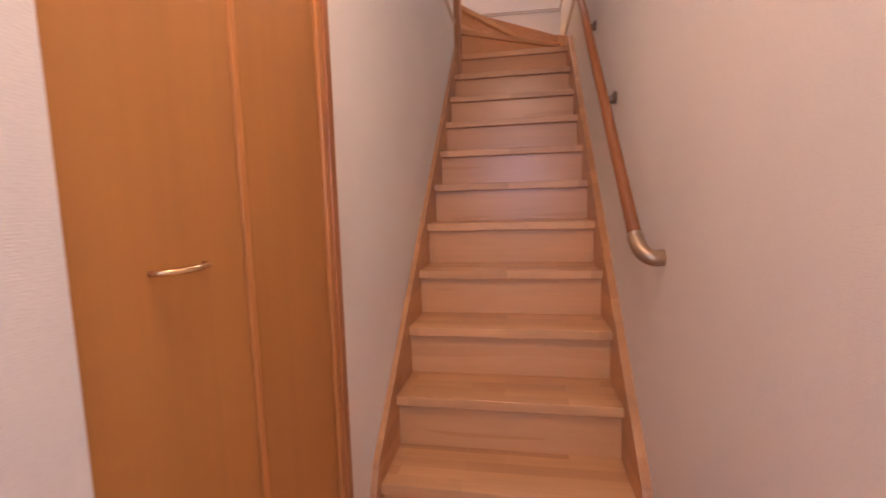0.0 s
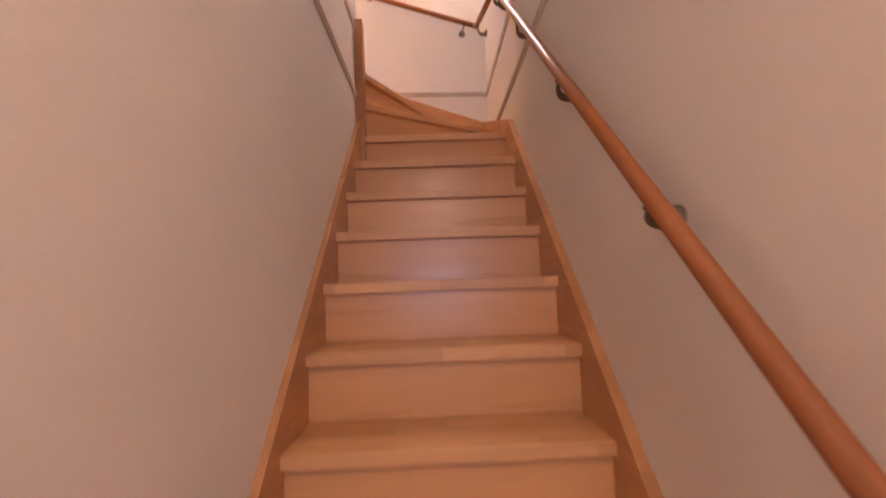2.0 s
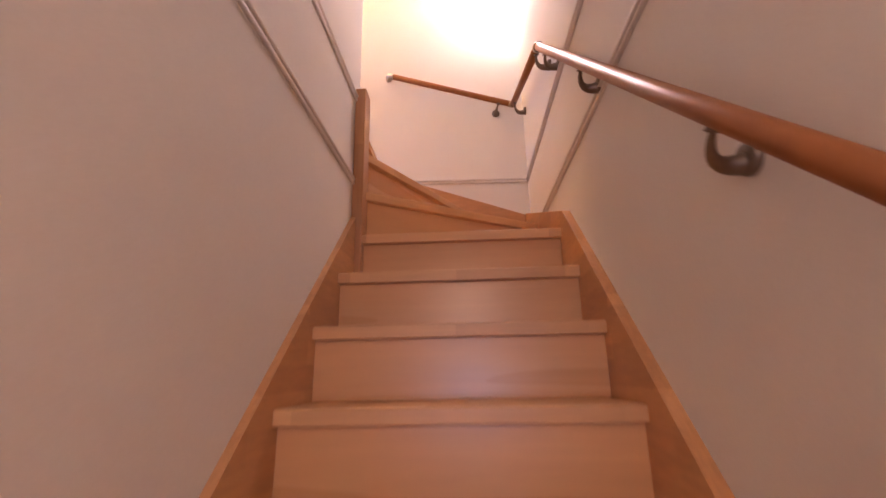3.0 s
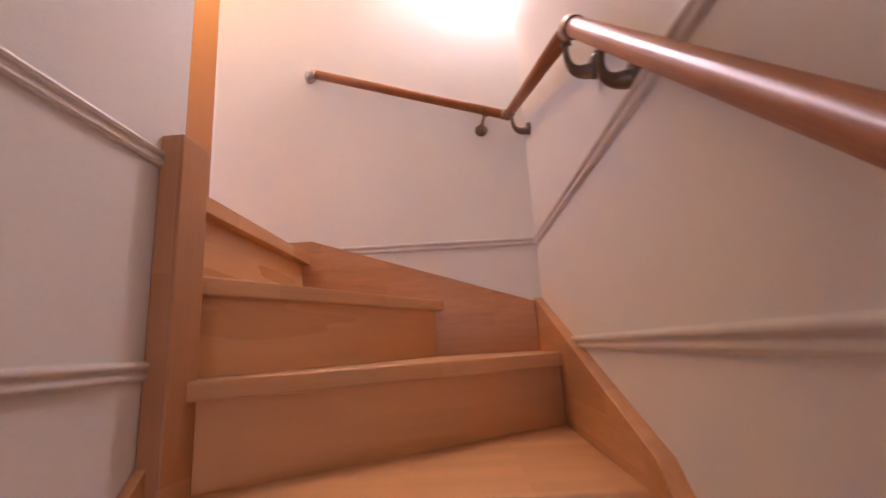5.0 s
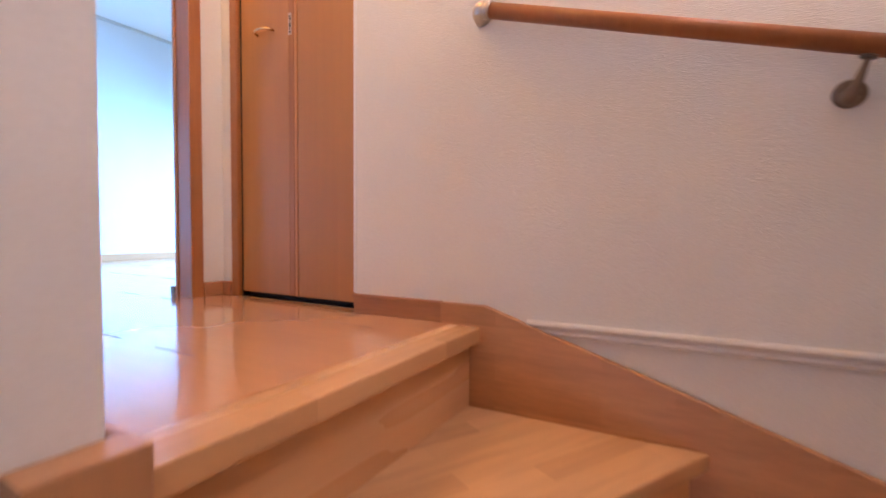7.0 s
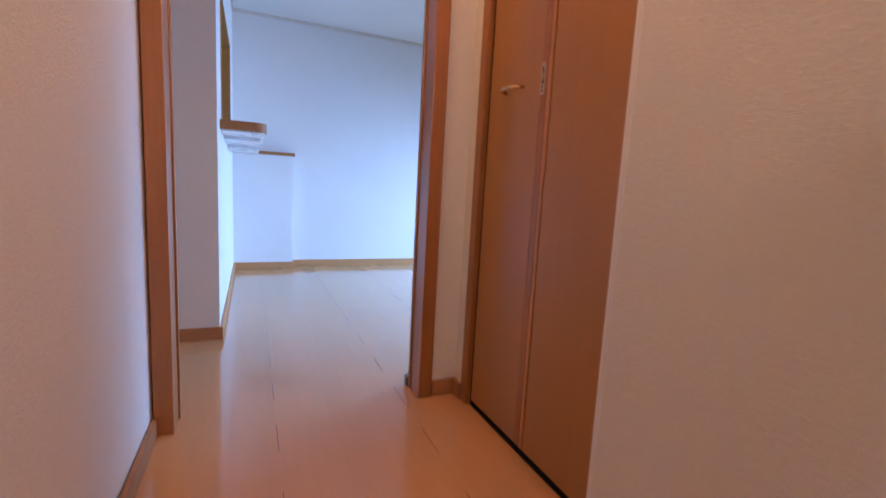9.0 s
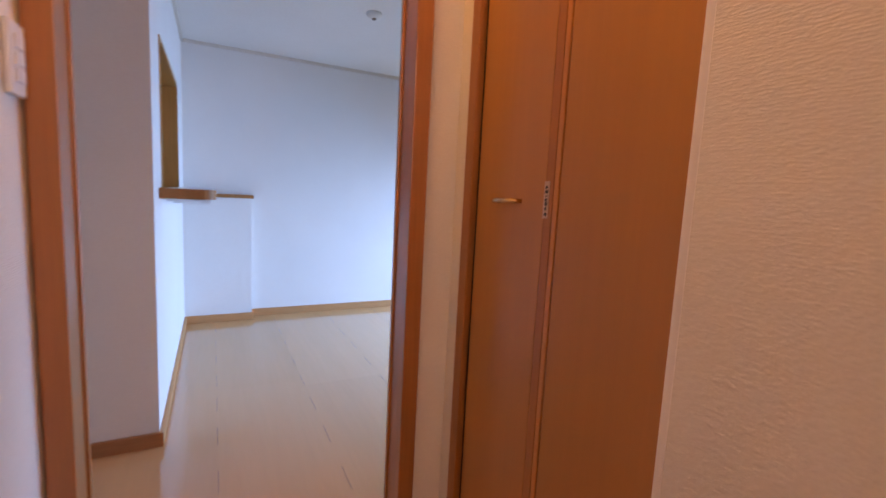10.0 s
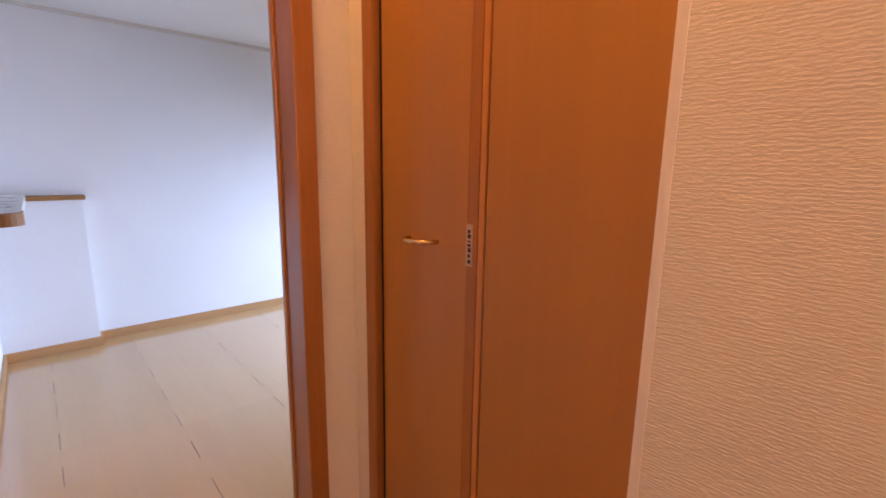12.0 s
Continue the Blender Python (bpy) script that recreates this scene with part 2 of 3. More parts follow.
def thing(name, base, label, category, group="", kind=""):
    ob = new(name)
    ob.empty_display_size = 0.05
    ob.location = Vector(base) * U
    BASES[ob] = base
    return tagged(ob, label, category, group, kind)


def part(name, bm, mat, parent, label=""):
    ob = link(name, bm, mat, BASES[parent])
    ob.parent = parent
    BASES[ob] = BASES[parent]
    return tagged(ob, label)


# ---- plan ----
R, G, N1 = 0.195, 0.2098, 1.412          # rise, going, first nosing
Z2 = 14 * R                              # upper floor
XL, XR, YF = -0.405, 0.421, 4.396        # stair walls, far wall
SL, SR, SB = -0.385, 0.392, 4.376        # inner faces of the stringers
YH, YE = 3.575, 3.564                    # hall side wall: at the doorway, at the stair end
XD = -1.470                              # wall with the room doorway
YK, XF = 3.682, -3.780                   # kitchen wall and end wall of the room
TOP, ROOM_TOP = 4.92, 4.510
HX0, HX1, HZ = -3.330, -2.430, 4.150       # kitchen hatch



def lean(x):
    """How far the far wall, a little out of square, stands back at x."""
    return 0.043 * (x - 0.1)


def askew(bm, past=-9.0):
    """Turns what is built square along the far wall (beyond y = past) with that wall."""
    for v in bm.verts:
        if v.co.y > past:
            v.co.y += lean(v.co.x)
    return bm


# ---- structure ----
structure("floor_lower", cube(-0.62, 0.55, -2.3, YF + 0.12, -0.12, 0.0), FLOORING, "pale wood floor of the lower hall", "floor")
# Unseen wall, added to stop sky light leaking in below the landing.
structure("unseen_wall_under_landing", cube(-0.60, -0.480, YH - 0.1, YF + 0.12, -0.12, Z2 - 0.14), PAPER, "unseen wall added under the landing against stray daylight")
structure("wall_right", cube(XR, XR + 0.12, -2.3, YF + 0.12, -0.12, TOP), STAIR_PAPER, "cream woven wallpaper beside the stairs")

bm = cube(XL - 0.10, XL, -2.3, 0.527, -0.12, 2.42)
box(bm, XL - 0.10, XL, 0.527, 1.212, 1.92, 2.42)
box(bm, XL - 0.10, XL, 1.212, YE, -0.12, 2.42)
box(bm, XL - 0.10, XL, 1.20, YE, 2.42, TOP)
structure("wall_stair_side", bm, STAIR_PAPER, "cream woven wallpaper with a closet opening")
bm = prism([(XD - 0.10, YH - 0.10), (XL - 0.10, YH - 0.10), (XL - 0.10, YE), (XD - 0.10, YH)], "z", 2.42, TOP)
structure("wall_hall_side", bm, PAPER, "cream woven wallpaper along the upper hall")

bm = cube(-0.819, XR, YF, YF + 0.12, -0.12, TOP)
corner = [e for e in bm.edges if all(v.co.x < -0.81 and v.co.y < YF + 0.01 for v in e.verts)]
bmesh.ops.bevel(bm, geom=corner, offset=0.010, segments=5, profile=0.5, affect="EDGES")
askew(bm)
box(bm, -1.410, -0.821, YF, YF + 0.12, 4.62, TOP)
box(bm, XD, -1.410, YF, YF + 0.12, 2.42, TOP)
structure("wall_far", bm, PAPER, "cream woven wallpaper behind the handrail")
bm = cube(-0.8205, -0.808, YF - 0.0015, YF + 0.040, Z2 + 0.056, 4.62, bevel=0.005)
structure("trim", askew(bm), BEAD, "smooth cream corner bead beside the closet", "corner bead")

JL0, JL1, JR0, JR1 = 3.578, 3.621, 4.268, 4.310
bm = cube(XD - 0.05, XD, JR1, YF + 0.12, 2.42, TOP)
box(bm, XD - 0.05, XD, YH, JR1, 4.52, TOP)
structure("wall_doorway", bm, PAPER, "cream wallpaper round the room doorway")

structure("ceiling_lower", cube(-0.62, 0.55, -2.3, 1.20, 2.42, 2.62), CEILING, "white papered ceiling of the lower hall", "ceiling")
structure("ceiling_upper", cube(XD - 0.10, 0.55, 1.08, YF + 0.12, TOP, TOP + 0.1), CEILING, "white papered ceiling over the stairs", "ceiling")
structure("wall_upper_back", cube(XL - 0.10, 0.55, 1.08, 1.20, 2.62, TOP), PAPER, "cream wallpaper closing the stairwell")

bm = cube(-0.62, -0.34, -2.3, -2.18, -0.12, 2.42)
box(bm, 0.34, 0.55, -2.3, -2.18, -0.12, 2.42)
box(bm, -0.34, 0.34, -2.3, -2.18, 2.0, 2.42)
structure("wall_entrance", bm, PAPER, "cream wallpaper round the entrance opening")

# upper room
bm = cube(HX1, -2.176, YK - 0.115, YK, Z2, ROOM_TOP)
box(bm, HX0, HX1, YK - 0.115, YK, Z2, 3.565)
box(bm, HX0, HX1, YK - 0.115, YK, HZ, ROOM_TOP)
box(bm, XF, HX0, YK - 0.115, YK, Z2, ROOM_TOP)
box(bm, -2.262, -2.176, 2.2, YK - 0.115, Z2, ROOM_TOP)
structure("wall_kitchen", bm, ROOM_PAPER, "white wallpaper with a kitchen hatch")
structure("wall_room_end", cube(XF - 0.12, XF, 2.2, 6.6, Z2, ROOM_TOP), ROOM_PAPER, "white wallpaper at the end of the room")
bm = cube(XF, -3.690, YK, 4.078, Z2, 3.549)
structure("wall_ledge", bm, ROOM_PAPER, "low white papered ledge under a wooden cap")
bm = cube(XF - 0.12, XD - 0.10, 2.08, 2.2, Z2, ROOM_TOP)
structure("wall_room_south", bm, ROOM_PAPER, "white wallpaper closing the kitchen side")
bm = cube(XD - 0.12, XD - 0.052, YF + 0.119, 6.6, Z2, ROOM_TOP)
box(bm, XD - 0.12, XD - 0.10, 2.2, YH - 0.10, Z2, ROOM_TOP)
structure("wall_room_near", bm, ROOM_PAPER, "white wallpaper on the hall side of the room")
bm = cube(XF - 0.12, -3.70, 6.48, 6.6, Z2, ROOM_TOP)
box(bm, -1.80, XD - 0.10, 6.48, 6.6, Z2, ROOM_TOP)
box(bm, -3.70, -1.80, 6.48, 6.6, Z2, 2.80)
box(bm, -3.70, -1.80, 6.48, 6.6, 4.10, ROOM_TOP)
structure("wall_window", bm, ROOM_PAPER, "white wallpaper round the bright window")
structure("ceiling_room", cube(XF - 0.12, XD - 0.10, 2.08, 6.6, ROOM_TOP, ROOM_TOP + 0.1), CEILING, "white papered ceiling of the room", "ceiling")


structure("trim", cube(XF, XF + 0.014, YK, 6.48, ROOM_TOP - 0.018, ROOM_TOP), TRIM, "thin grey cornice at the end wall", "moulding")
structure("trim", cube(XF + 0.014, -2.176, YK, YK + 0.014, ROOM_TOP - 0.018, ROOM_TOP), TRIM, "thin grey cornice over the hatch", "moulding")


def skirting(name, x0, x1, y0, y1, label, mat=SKIRT):
    return structure(name, cube(x0, x1, y0, y1, Z2, Z2 + 0.049, bevel=0.003), mat, label, "baseboard")


bm = cube(-0.812, -0.533, YF - 0.009, YF, Z2, Z2 + 0.045)
box(bm, -0.814, -0.533, YF - 0.014, YF, Z2 + 0.045, Z2 + 0.055, bevel=0.002)
structure("baseboard", askew(bm), SKIRT, "brown wood baseboard with a thin lip on the far wall", "baseboard")
skirting("baseboard", XD, -1.418, YF - 0.012, YF, "brown wood baseboard beside the closet")
skirting("baseboard", XD, XD + 0.012, JR1 + 0.004, YF - 0.012, "brown wood baseboard beside the door frame")
skirting("baseboard", XD + 0.02, XL - 0.01, YH, YH + 0.011, "brown wood baseboard along the hall")
skirting("baseboard", -2.176, -2.164, 2.2, YK + 0.012, "brown wood baseboard round the pillar")
skirting("baseboard", -3.690, -2.176, YK, YK + 0.012, "tan wood baseboard under the hatch", ROOM_SKIRT)
skirting("baseboard", -3.690, -3.678, YK + 0.012, 4.090, "tan wood baseboard under the ledge", ROOM_SKIRT)
skirting("baseboard", XF, -3.690, 4.078, 4.090, "tan wood baseboard at the ledge corner", ROOM_SKIRT)
skirting("baseboard", XF, XF + 0.012, 4.090, 6.48, "tan wood baseboard at the end wall", ROOM_SKIRT)


def moulding(name, axis, wall, out, start, stop, z, label):
    """A two-ridged picture rail. out: +1 or -1, the side of the wall on which it stands."""
    outline = [(0, -0.021), (0.007, -0.020), (0.0115, -0.015), (0.0115, -0.009), (0.0075, -0.005), (0.0075, 0.001), (0.013, 0.005),
               (0.0155, 0.011), (0.0135, 0.017), (0.008, 0.020), (0, 0.021)]
    points = [(wall + out * d * 0.85, z + h * 0.76) for d, h in outline]
    if axis == "y":
        return structure(name, prism(points, "y", start, stop), TRIM, label, "moulding")
    bm = bmesh.new()
    ends = [[bm.verts.new((x, y + lean(x), h)) for y, h in points] for x in (start, stop)]
    for i in range(len(points) - 1):
        bm.faces.new((ends[0][i], ends[1][i], ends[1][i + 1], ends[0][i + 1]))
    bm.faces.new(ends[0]), bm.faces.new(ends[1][::-1])
    bmesh.ops.recalc_face_normals(bm, faces=bm.faces)
    return structure(name, bm, TRIM, label, "moulding")


for z in (2.363, 2.737):
    moulding("trim", "y", XL, 1, 1.2, 3.497, z, "cream two-ridged moulding on the stair wall")
moulding("trim", "y", XR, -1, 1.2, 4.10, 2.365, "cream two-ridged moulding on the stair wall")
moulding("trim", "y", XR, -1, 1.2, YF + 0.013, 2.738, "cream two-ridged moulding above the stringer")
moulding("trim", "x", YF, -1, -0.31, XR - 0.001, 2.742, "cream two-ridged moulding on the far wall")

# ---- stairs ----
stairs = thing("staircase", (0, N1, 0), "pale laminated wood winder staircase between papered walls", "stairs")
TH, LIP = 0.036, 0.028


def nosing(k):
    return N1 + G * (k - 1)


def tread(outline, z, mat=TREAD):
    bm = askew(prism(outline, "z", z - TH, z), SB - 0.001)
    edges = [e for e in bm.edges if all(abs(v.co.z - z) < 1e-6 for v in e.verts) or all(abs(v.co.z - z + TH) < 1e-6 for v in e.verts)]
    bmesh.ops.bevel(bm, geom=edges, offset=0.004, segments=3, profile=0.6, affect="EDGES")
    return part("tread", bm, mat, stairs)


for k in range(1, 11):
    tread([(SL, nosing(k)), (SR, nosing(k)), (SR, nosing(k + 1) + LIP + 0.010), (SL, nosing(k + 1) + LIP + 0.010)], k * R)
    part("riser", cube(SL, SR, nosing(k) + LIP, nosing(k) + LIP + 0.012, (k - 1) * R + (0.001 if k > 1 else 0), k * R - TH), RISER, stairs)
part("riser", cube(SL, SR, nosing(11) + LIP, nosing(11) + LIP + 0.012, 10 * R + 0.001, 11 * R - TH), RISER, stairs)

# winders round the newel post
NX0, NX1, NY0, NY1 = -0.404, -0.361, 3.496, 3.581
A12, B12 = Vector((NX1 - 0.03, 3.531)), Vector((SR, 4.043))
A13, B13 = Vector((NX1 - 0.02, 3.576)), Vector((0.060, SB))
XN = -0.420


def beyond(a, b, d):
    """The line a-b moved to its far side by d, cut off at the stringers."""
    n = Vector((-(b - a).y, (b - a).x)).normalized() * d
    return a + n, b + n


a12, b12 = beyond(A12, B12, LIP + 0.012)
a13, b13 = beyond(A13, B13, LIP + 0.012)
b12.x = SR
b13.y = SB
tread([(SL, nosing(11)), (SR, nosing(11)), tuple(b12), tuple(a12), (SL, 3.52)], 11 * R)
tread([tuple(A12), tuple(B12), (SR, SB), tuple(b13), tuple(a13)], 12 * R, TREAD_12)
tread([tuple(A13), tuple(B13), (XN - LIP - 0.012, SB), (XN - LIP - 0.012, NY1 - 0.01), (NX1 - 0.02, NY1 - 0.01)], 13 * R, TREAD_13)


def slant_riser(a, b, low, high):
    p, q = beyond(a, b, LIP)
    s, r = beyond(a, b, LIP + 0.012)
    for end in (q, r):
        way = (b - a) / (b - a).length
        reach = (SR - end.x) / way.x if b.x > 0.3 else (SB - end.y) / way.y
        end += way * reach
    part("riser", askew(prism([tuple(p), tuple(q), tuple(r), tuple(s)], "z", low + 0.001, high), SB - 0.012), RISER, stairs)


slant_riser(A12, B12, 11 * R, 12 * R - TH)
slant_riser(A13, B13, 12 * R, 13 * R - TH)
part("riser", askew(cube(XN - LIP - 0.012, XN - LIP, NY1 - 0.02, SB, 13 * R + 0.001, Z2 - TH), SB - 0.01), RISER, stairs)
part("landing_nosing", askew(cube(XN - 0.085, XN, NY1 - 0.018, SB, Z2 - TH, Z2 + 0.001, bevel=0.004), SB - 0.01), LANDING, stairs, "pale orange wood nosing board of the landing")


def over(y):
    return R + (y - N1) / G * R + 0.082


flight = [(1.352, -0.0), (1.352, 0.16), (1.40, over(1.40)), (3.47, over(3.47) + 0.008)]
part("stringer", prism(flight + [(SB + 0.03, 2.528), (SB + 0.03, 1.9), (3.6, 1.9), (1.60, 0.0)], "x", SR, XR + 0.001, 0.0035), STRING_Y, stairs)
part("stringer", prism(flight[:3] + [(NY0 + 0.001, over(NY0)), (NY0 + 0.001, 1.8), (1.60, 0.0)], "x", XL - 0.001, SL, 0.002), STRING_Y, stairs)
part("stringer", askew(prism([(SR - 0.0005, 2.515), (-0.415, 2.784), (-0.530, 2.784), (-0.530, Z2 - 0.02), (-0.45, 2.2), (SR - 0.0005, 2.1)], "y", SB, YF + 0.001, 0.0035)),
     STRING_X, stairs)
bm = cube(NX0, NX1, NY0, NY1, 1.75, 2.784, bevel=0.004)
part("newel_post", bm, POST, stairs, "square laminated wood newel post")

# ---- handrails ----
RR, RY = 0.0178, 4.364
BEND, CORNER, END = Vector((0.362, 3.490, 2.938)), Vector((0.357, RY + lean(0.357), 3.246)), Vector((-0.405, RY + lean(-0.405), 3.474))
LOW = Vector((0.362, 1.398, 0.977))


def arc(points, steps=8):
    """A smooth curve by repeated halving between three corners."""
    a, b, c = (Vector(p) for p in points)
    return [a.lerp(b, t).lerp(b.lerp(c, t), t) for t in (i / steps for i in range(steps + 1))]


rail = thing("handrail", (XR, 2.5, 1.9), "round varnished wood handrail on curved bronze brackets", "handrail")
part("rail_bar", tube([LOW, BEND], RR, 18), RAIL, rail)
part("rail_bar", tube([BEND, CORNER], RR, 18), RAIL, rail)
part("rail_bar", tube([CORNER, END], RR, 18), RAIL, rail)
low_dir = (LOW - BEND).normalized()
elbow = arc([LOW, LOW + low_dir * 0.092, Vector((XR + 0.002, 1.352, 0.926))], 12)
part("end_elbow", tube(elbow, 0.0212, 18), CHAMPAGNE, rail, "champagne metal elbow turned to the wall")
part("elbow_collar", tube([LOW - low_dir * 0.004, LOW + low_dir * 0.006], 0.0198, 18), CHAMPAGNE, rail)
end_dir = (END - CORNER).normalized()
part("end_elbow", tube(arc([END, END + end_dir * 0.030, Vector((END.x - 0.024, YF + lean(END.x), END.z - 0.004))], 8), 0.0200, 18), SATIN, rail, "satin grey end cap turned to the wall")
part("elbow_collar", tube([END - end_dir * 0.010, END + end_dir * 0.004], 0.0204, 18), SATIN, rail)
for at, before, after in ((BEND, LOW, CORNER), (CORNER, BEND, END)):
    u, v = (at - before).normalized(), (after - at).normalized()
    part("joint", tube([at - u * 0.026, at - u * 0.004, at, at + v * 0.004, at + v * 0.026], [0.0193, 0.0200, 0.0205, 0.0200, 0.0193], 18), CHAMPAGNE, rail, "champagne metal joint")
    part("joint_ring", tube([at - u * 0.030, at - u * 0.025], 0.0208, 18), BRONZE, rail)


def bracket(foot, out, bar, low, high):
    """A curved horn from a round plate on the wall to a saddle square under the bar from low to high."""
    foot, out = Vector(foot), Vector(out)
    along = (high - low).normalized()
    head = low + along * (foot - low).dot(along)
    under = foot - head
    under = (under - out * under.dot(out)).normalized()
    reach = abs((head - foot).dot(out))
    plate = part("wall_plate", lathe([(0.0, 0.0240), (0.006, 0.0242), (0.010, 0.0225), (0.0125, 0.0180), (0.0130, 0.008)], foot, out, 24), BRONZE, rail)
    pts = arc([foot + out * 0.006 + under * 0.006, foot + out * reach * 1.08 + under * 0.020, head + under * (bar - 0.001)], 14)
    radii = [0.0045 + 0.0120 * (1 - i / 14) ** 1.25 for i in range(15)]
    part("bracket_arm", tube(pts, radii, 14), BRONZE, plate)
    part("saddle", lathe([(0.0, 0.012), (0.004, 0.010)], head + under * (bar + 0.003), -under, 14), BRONZE, plate)


def rail_z(y):
    a, b = (LOW, BEND) if y < BEND.y else (BEND, CORNER)
    return a.z + (b.z - a.z) * (y - a.y) / (b.y - a.y)


for y, drop in ((1.972, 0.058), (2.467, 0.082), (2.985, 0.080), (3.390, 0.076), (3.552, 0.068), (4.290, 0.074)):
    bracket((XR, y, rail_z(y) - drop), (-1, 0, 0), RR, *((LOW, BEND) if y < BEND.y else (BEND, CORNER)))
bracket((0.250, YF + lean(0.250), 3.202), (0, -1, 0), RR, CORNER, END)


# ---- folding doors ----
def bow_handle(parent, a, b, out, mat):
    """A thin bow between two points of a door, standing off along out."""
    a, b, out = Vector(a), Vector(b), Vector(out)
    pts = []
    for i in range(13):
        s = i / 12
        lift = math.sin(math.pi * s) ** 0.45
        pts.append(a.lerp(b, s) + out * (0.030 * lift))
    part("handle", tube(pts, [0.0040 + 0.0010 * math.sin(math.pi * i / 12) for i in range(13)], 10), mat, parent, "thin pale brass bow handle")


upper = thing("folding_door", (-1.09, YF + 0.02, Z2), "orange-brown veneer folding closet door, closed, in the upper hall", "door")
DY = YF + 0.008
ZT = 4.62
upper_leaf = part("door_leaf", cube(-1.371, -1.1330, DY, DY + 0.028, Z2 + 0.017, ZT, bevel=0.003), DOOR, upper)
part("door_leaf", cube(-1.094, -0.822, DY, DY + 0.028, Z2 + 0.017, ZT, bevel=0.003), DOOR, upper)
part("edge_strip", cube(-1.1328, -1.111, DY, DY + 0.028, Z2 + 0.017, ZT, bevel=0.002), STILE, upper, "darker edge strip of the leaf")
part("hinge_strip", cube(-1.1090, -1.0965, DY - 0.001, DY + 0.022, Z2 + 0.017, ZT, bevel=0.003), HINGE, upper)
part("frame_post", cube(-1.417, -1.382, YF - 0.006, YF + 0.07, Z2, ZT, bevel=0.003), FRAME, upper)
# Black strip added to draw the shadow gap between frame post and leaf.
part("seal", cube(-1.381, -1.375, DY + 0.003, DY + 0.029, Z2 + 0.002, ZT), BLACK, upper, "black strip painted as the shadow gap beside the leaf")
# Black sheet: the shade behind the upper leaves is put into its colour.
part("dark_reveal", cube(-1.408, -0.822, DY + 0.030, DY + 0.035, Z2, ZT), BLACK, upper, "black sheet painted as the shade behind the leaves")
# Black strip on the floor, painted as the shade under the leaves.
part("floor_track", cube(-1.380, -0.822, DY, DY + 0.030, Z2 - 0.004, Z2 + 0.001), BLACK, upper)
bow_handle(upper_leaf, (-1.284, DY, 3.622), (-1.204, DY, 3.624), (0, -1, 0), BRASS)
sticker = thing("warning_sticker", (-1.127, DY, 3.596), "narrow white sticker with dark print on the closet door", "sticker")
part("backing", cube(-1.1345, -1.1205, DY - 0.0012, DY, 3.594, 3.663), FILM, sticker)
rng = random.Random(5)
z = 3.599
while z < 3.657:
    h = rng.uniform(0.0025, 0.0075)
    part("print_mark", cube(-1.1310 + rng.uniform(0, 0.001), -1.1240 + rng.uniform(-0.001, 0.001), DY - 0.0018, DY - 0.0012, z, z + h), INK, sticker)
    z += h + rng.uniform(0.0015, 0.004)

lower = thing("folding_door", (XL - 0.02, 0.83, 0.0), "orange-brown veneer folding closet door, closed, under the stairs", "door")
DX = XL - 0.004
lower_leaf = part("door_leaf", cube(DX - 0.028, DX, 0.529, 0.834, 0.012, 1.92, bevel=0.003), DOOR, lower)
part("door_leaf", cube(DX - 0.028, DX, 0.859, 1.158, 0.012, 1.92, bevel=0.003), DOOR, lower)
part("hinge_strip", cube(DX - 0.022, DX + 0.003, 0.8375, 0.8555, 0.012, 1.92, bevel=0.005), HINGE, lower)
part("frame_post", cube(XL - 0.06, XL + 0.010, 1.186, 1.216, 0.0, 1.97, bevel=0.003), FRAME, lower)
# The light caught by this edge is painted in with the paler veneer.
part("frame_lining", cube(XL - 0.06, XL + 0.002, 1.166, 1.1855, 0.0, 1.97, bevel=0.004), HINGE, lower, "rounded lining strip of the frame, painted paler as a lit edge")
# Same black sheet for the shade behind the lower leaves.
part("dark_reveal", cube(DX - 0.036, DX - 0.031, 0.529, 1.166, 0.0, 1.92), BLACK, lower, "black sheet painted as the shade behind the leaves")
bow_handle(lower_leaf, (DX, 0.633, 1.002), (DX, 0.733, 1.002), (1, 0, 0), BRASS)

# ---- room doorway ----
frame_door = thing("door_frame", (XD - 0.05, 3.92, Z2), "dark orange-brown wood frame of the open room doorway", "door frame")
XJ = XD - 0.066                          # room side of the frame
for y0, y1 in ((JL0, JL1), (JR0, JR1)):
    part("jamb", cube(XJ + 0.004, XD + 0.014, y0, y1, Z2, 4.47, bevel=0.003), FRAME, frame_door)
for y0, y1 in ((JL1 - 0.030, JL1 + 0.005), (JR0 - 0.005, JR0 + 0.030)):
    part("edge_bead", cube(XJ - 0.010, XJ + 0.004, y0, y1, Z2, 4.47, bevel=0.003), STILE, frame_door, "dark edge bead on the room side")
part("head", cube(XJ - 0.010, XD + 0.014, JL0, JR1, 4.47, 4.52, bevel=0.003), FRAME, frame_door)
catch = thing("door_catch", (XJ - 0.018, JR0, Z2), "small dark metal catch at the foot of the door frame", "catch")
part("plate", cube(XJ - 0.035, XJ - 0.012, JR0 - 0.008, JR0 + 0.004, Z2, Z2 + 0.035, bevel=0.002), BRONZE, catch)

switch = thing("light_switch", (-1.435, YH, 3.748), "white plastic light switch plate on the hall wall", "switch")
switch_plate = part("plate", cube(-1.454, -1.390, YH, YH + 0.009, 3.748, 3.858, bevel=0.003), WHITE, switch)
for z in (3.768, 3.793, 3.818):
    part("rocker", cube(-1.440, -1.404, YH + 0.009, YH + 0.013, z, z + 0.021, bevel=0.002), WHITE, switch_plate)

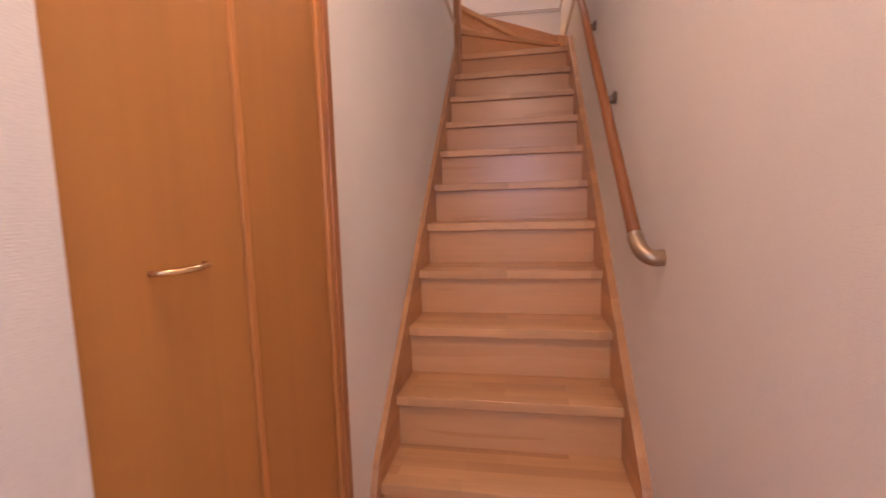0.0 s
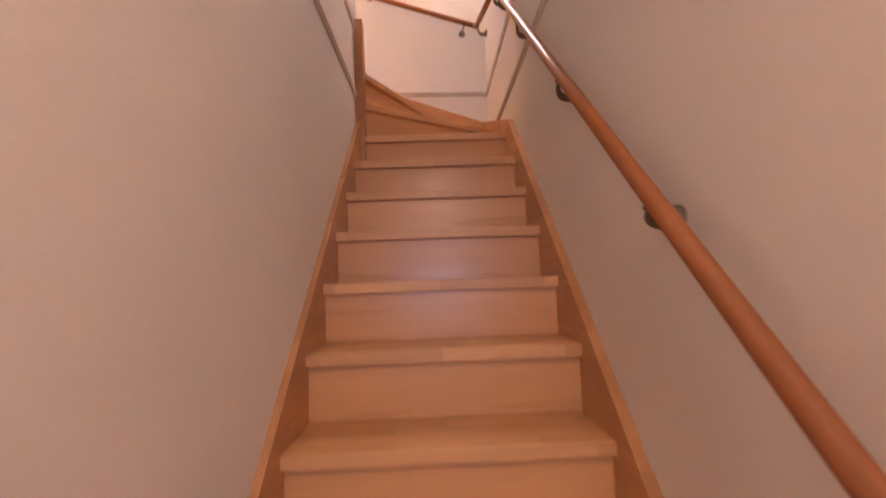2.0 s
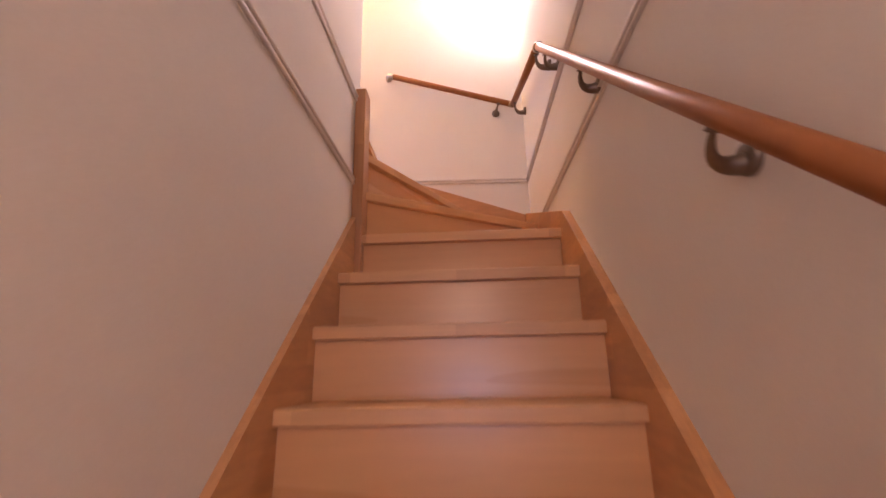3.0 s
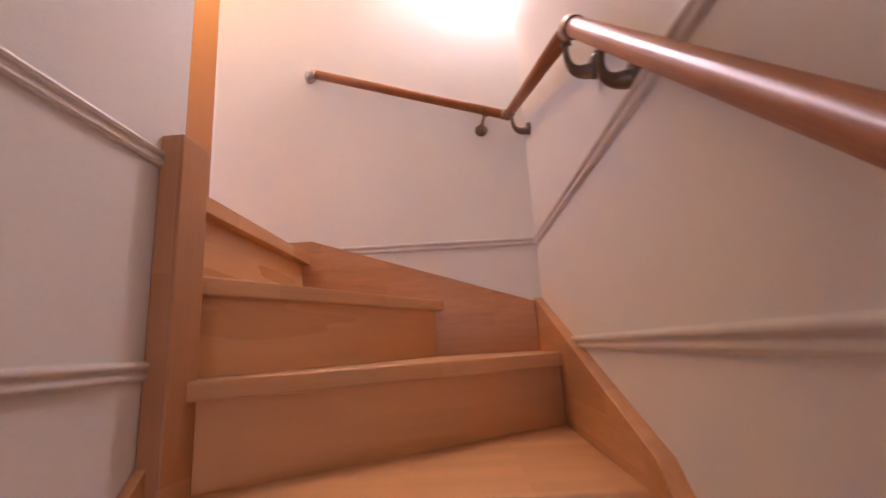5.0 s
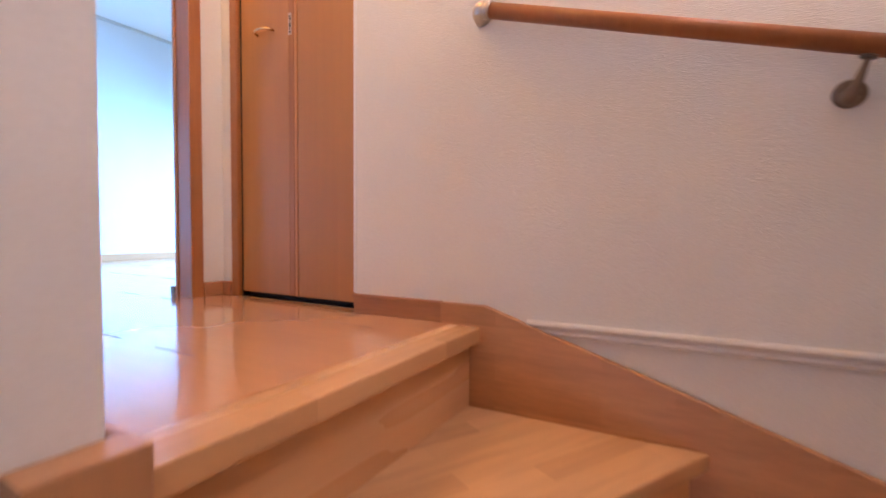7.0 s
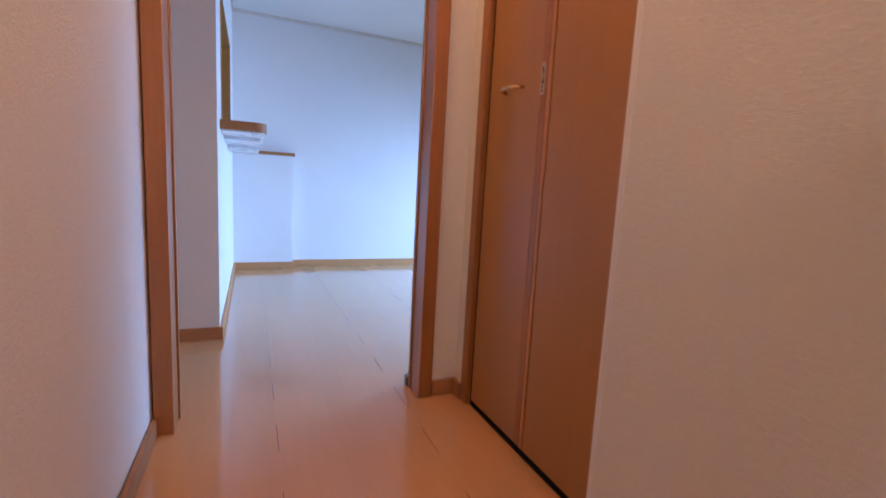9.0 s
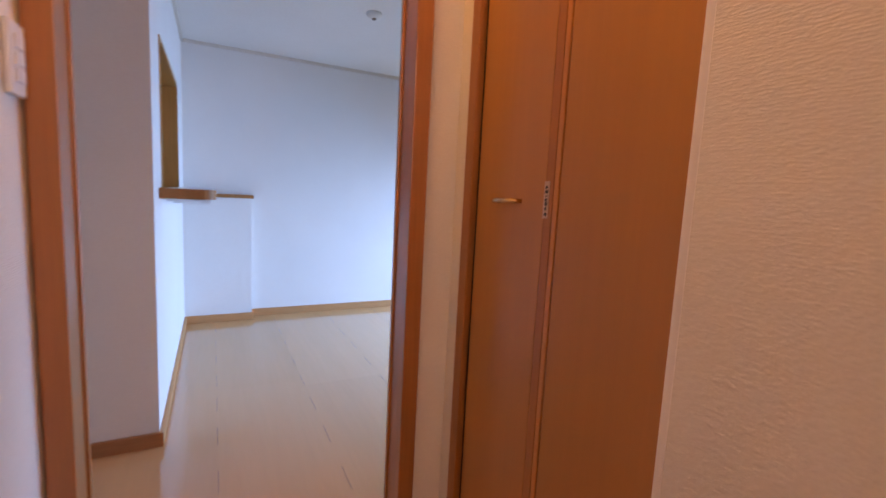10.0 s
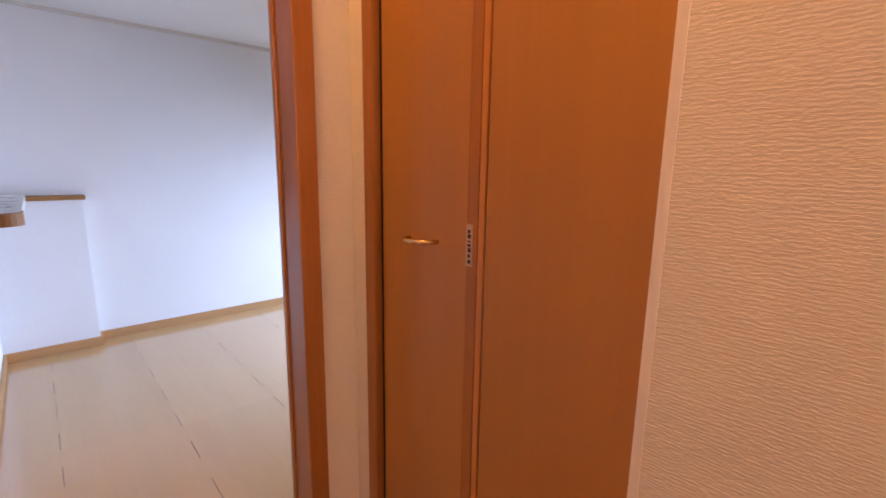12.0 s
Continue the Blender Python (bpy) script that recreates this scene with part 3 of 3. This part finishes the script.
# ---- room things ----
def rounded(x0, x1, y0, y1, r, steps=6):
    """An outline whose corner at (x1, y1) is round."""
    pts = [(x0, y0), (x1, y0)]
    pts += [(x1 - r + r * math.cos(a), y1 - r + r * math.sin(a)) for a in (math.pi / 2 * i / steps for i in range(steps + 1))]
    return pts + [(x0, y1)]


counter = thing("kitchen_counter", (-2.9, YK, 3.566), "white laminate hatch counter with a brown wooden end", "counter")
part("board", prism(rounded(-3.335, -2.370, YK - 0.113, 3.858, 0.035), "z", 3.576, 3.603), LAMINATE, counter)
part("sill_sheet", cube(HX0 + 0.002, HX1 - 0.002, YK - 0.113, YK + 0.012, 3.603, 3.606), SHELF, counter, "glossy brown wooden sill")
rim = []
for (x0, x1, y1, r, flip) in ((-2.440, -2.330, 3.862, 0.052, False), (-2.440, -2.369, 3.858, 0.035, True)):
    line = rounded(x0, x1, YK - 0.02, y1, r)[1:]
    rim += line[::-1] if flip else line
part("edge_band", prism(rim, "z", 3.570, 3.606), EDGING, counter, "brown wooden edge band")

for x0, x1, drop in ((-2.620, -2.372, 3.566), (-2.970, -2.626, 3.550), (-3.332, -2.976, 3.530)):
    part("underside_panel", cube(x0, x1, YK + 0.001, 3.842, drop, 3.576, bevel=0.002), LAMINATE, counter)

hatch = thing("hatch_lining", (-2.9, YK, 3.603), "brown wood lining of the kitchen hatch", "hatch")
part("lining_side", cube(HX0, HX0 + 0.018, YK - 0.114, YK + 0.004, 3.603, HZ), JAMB, hatch)
part("lining_side", cube(HX1 - 0.018, HX1, YK - 0.114, YK + 0.004, 3.603, HZ), JAMB, hatch)
part("lining_top", cube(HX0 + 0.018, HX1 - 0.018, YK - 0.114, YK + 0.004, HZ - 0.018, HZ), JAMB, hatch)
cap = thing("ledge_cap", (-3.72, 3.87, 3.549), "thin brown wooden cap board on the low ledge", "shelf")
part("board", cube(XF, -3.676, YK, 4.090, 3.549, 3.571, bevel=0.003), EDGING, cap)

detector = thing("smoke_detector", (-2.72, 4.57, ROOM_TOP - 0.03), "small round grey-white smoke detector on the ceiling", "detector")
part("body", lathe([(0.0, 0.037), (0.010, 0.039), (0.021, 0.030), (0.025, 0.017)], (-2.72, 4.57, ROOM_TOP), (0, 0, -1)), WHITE, detector)
part("sensor", lathe([(0.023, 0.011), (0.031, 0.009)], (-2.72, 4.57, ROOM_TOP), (0, 0, -1)), BRONZE, detector)

# ---- lamps ----
lamp = thing("wall_lamp", (0.30, YF, 3.97), "frosted white wall lamp, lit, high above the winder", "lamp")
part("back_plate", cube(0.24, 0.36, YF - 0.07, YF + 0.02, 4.08, 4.22, bevel=0.004), WHITE, lamp)
part("shade", cube(0.240, 0.395, YF - 0.165, YF - 0.06, 3.97, 4.35, bevel=0.03), SHADE, lamp, "glowing frosted glass shade")
for at in ((-1.24, 3.95, TOP), (0.0, 0.35, 2.42)):
    dome = thing("ceiling_lamp", at, "round white ceiling lamp, lit", "lamp", "hall ceiling lamps")
    part("base", lathe([(0.0, 0.10), (0.02, 0.10)], at, (0, 0, -1), 24), WHITE, dome)
    part("dome", lathe([(0.02, 0.11), (0.04, 0.115), (0.06, 0.10), (0.075, 0.06), (0.08, 0.02)], at, (0, 0, -1), 24), DOME, dome, "glowing opal dome")

# window of the room and the entrance
win = thing("window_1", (-2.75, 6.54, 2.80), "wide window with a white frame, daylight outside", "window", kind="structure")
for x0, x1, z0, z1 in ((-3.70, -3.66, 2.80, 4.10), (-1.84, -1.80, 2.80, 4.10), (-2.77, -2.73, 2.84, 4.06), (-3.66, -1.84, 2.80, 2.84), (-3.66, -1.84, 4.06, 4.10)):
    part("window_frame", cube(x0, x1, 6.51, 6.57, z0, z1), WHITE, win)

# ---- planks of the upper floor ----
floor = thing("floor_upper", (-1.5, 4.0, Z2), "glossy pale orange wood plank floor", "floor", kind="structure")
part("subfloor", cube(XF - 0.12, XN - 0.085, 2.08, 6.6, Z2 - 0.14, Z2 - 0.012), SKIRT, floor)
PW, PL, rng = 0.361, 1.64, random.Random(3)
row = 0
y = 3.858 - 5 * PW
while y < 6.5:
    x = XN - 0.086 - rng.uniform(0.2, 1.0) * PL
    edges = [XN - 0.086]
    while x > XF:
        edges.append(x)
        x -= PL
    edges.append(XF)
    for x1, x0 in zip(edges, edges[1:]):
        if y + PW < YH - 0.02 and x0 > XD - 0.12:
            continue
        if y >= YF + 0.1 and x0 > XD - 0.12:
            continue
        xr = min(x1, XD - 0.1) if (y + PW < YH or y > YF) else x1
        if xr - x0 < 0.02:
            continue
        part("plank", cube(x0, xr, y, y + PW, Z2 - 0.012, Z2), FLOORING, floor)
    y += PW

# short dark dashes of the board joints
bm = bmesh.new()
y, row = 3.858 - 5 * PW, 0
while y < 6.4:
    for i in range(18):
        x = XN - 0.22 - 0.265 * i - 0.13 * (row % 2) + rng.uniform(-0.012, 0.012)
        in_hall = x > XD - 0.1
        if x - 0.1 < XF or (in_hall and not YH < y < YF):
            continue
        box(bm, x - 0.125, x, y - 0.0009, y + 0.0009, Z2 + 0.0002, Z2 + 0.0006)
    y, row = y + PW, row + 1
tagged(part("joint_line", bm, SEAM, floor, "thin dark dashes of the plank joints"), "thin dark dashes of the plank joints", kind="stuff")
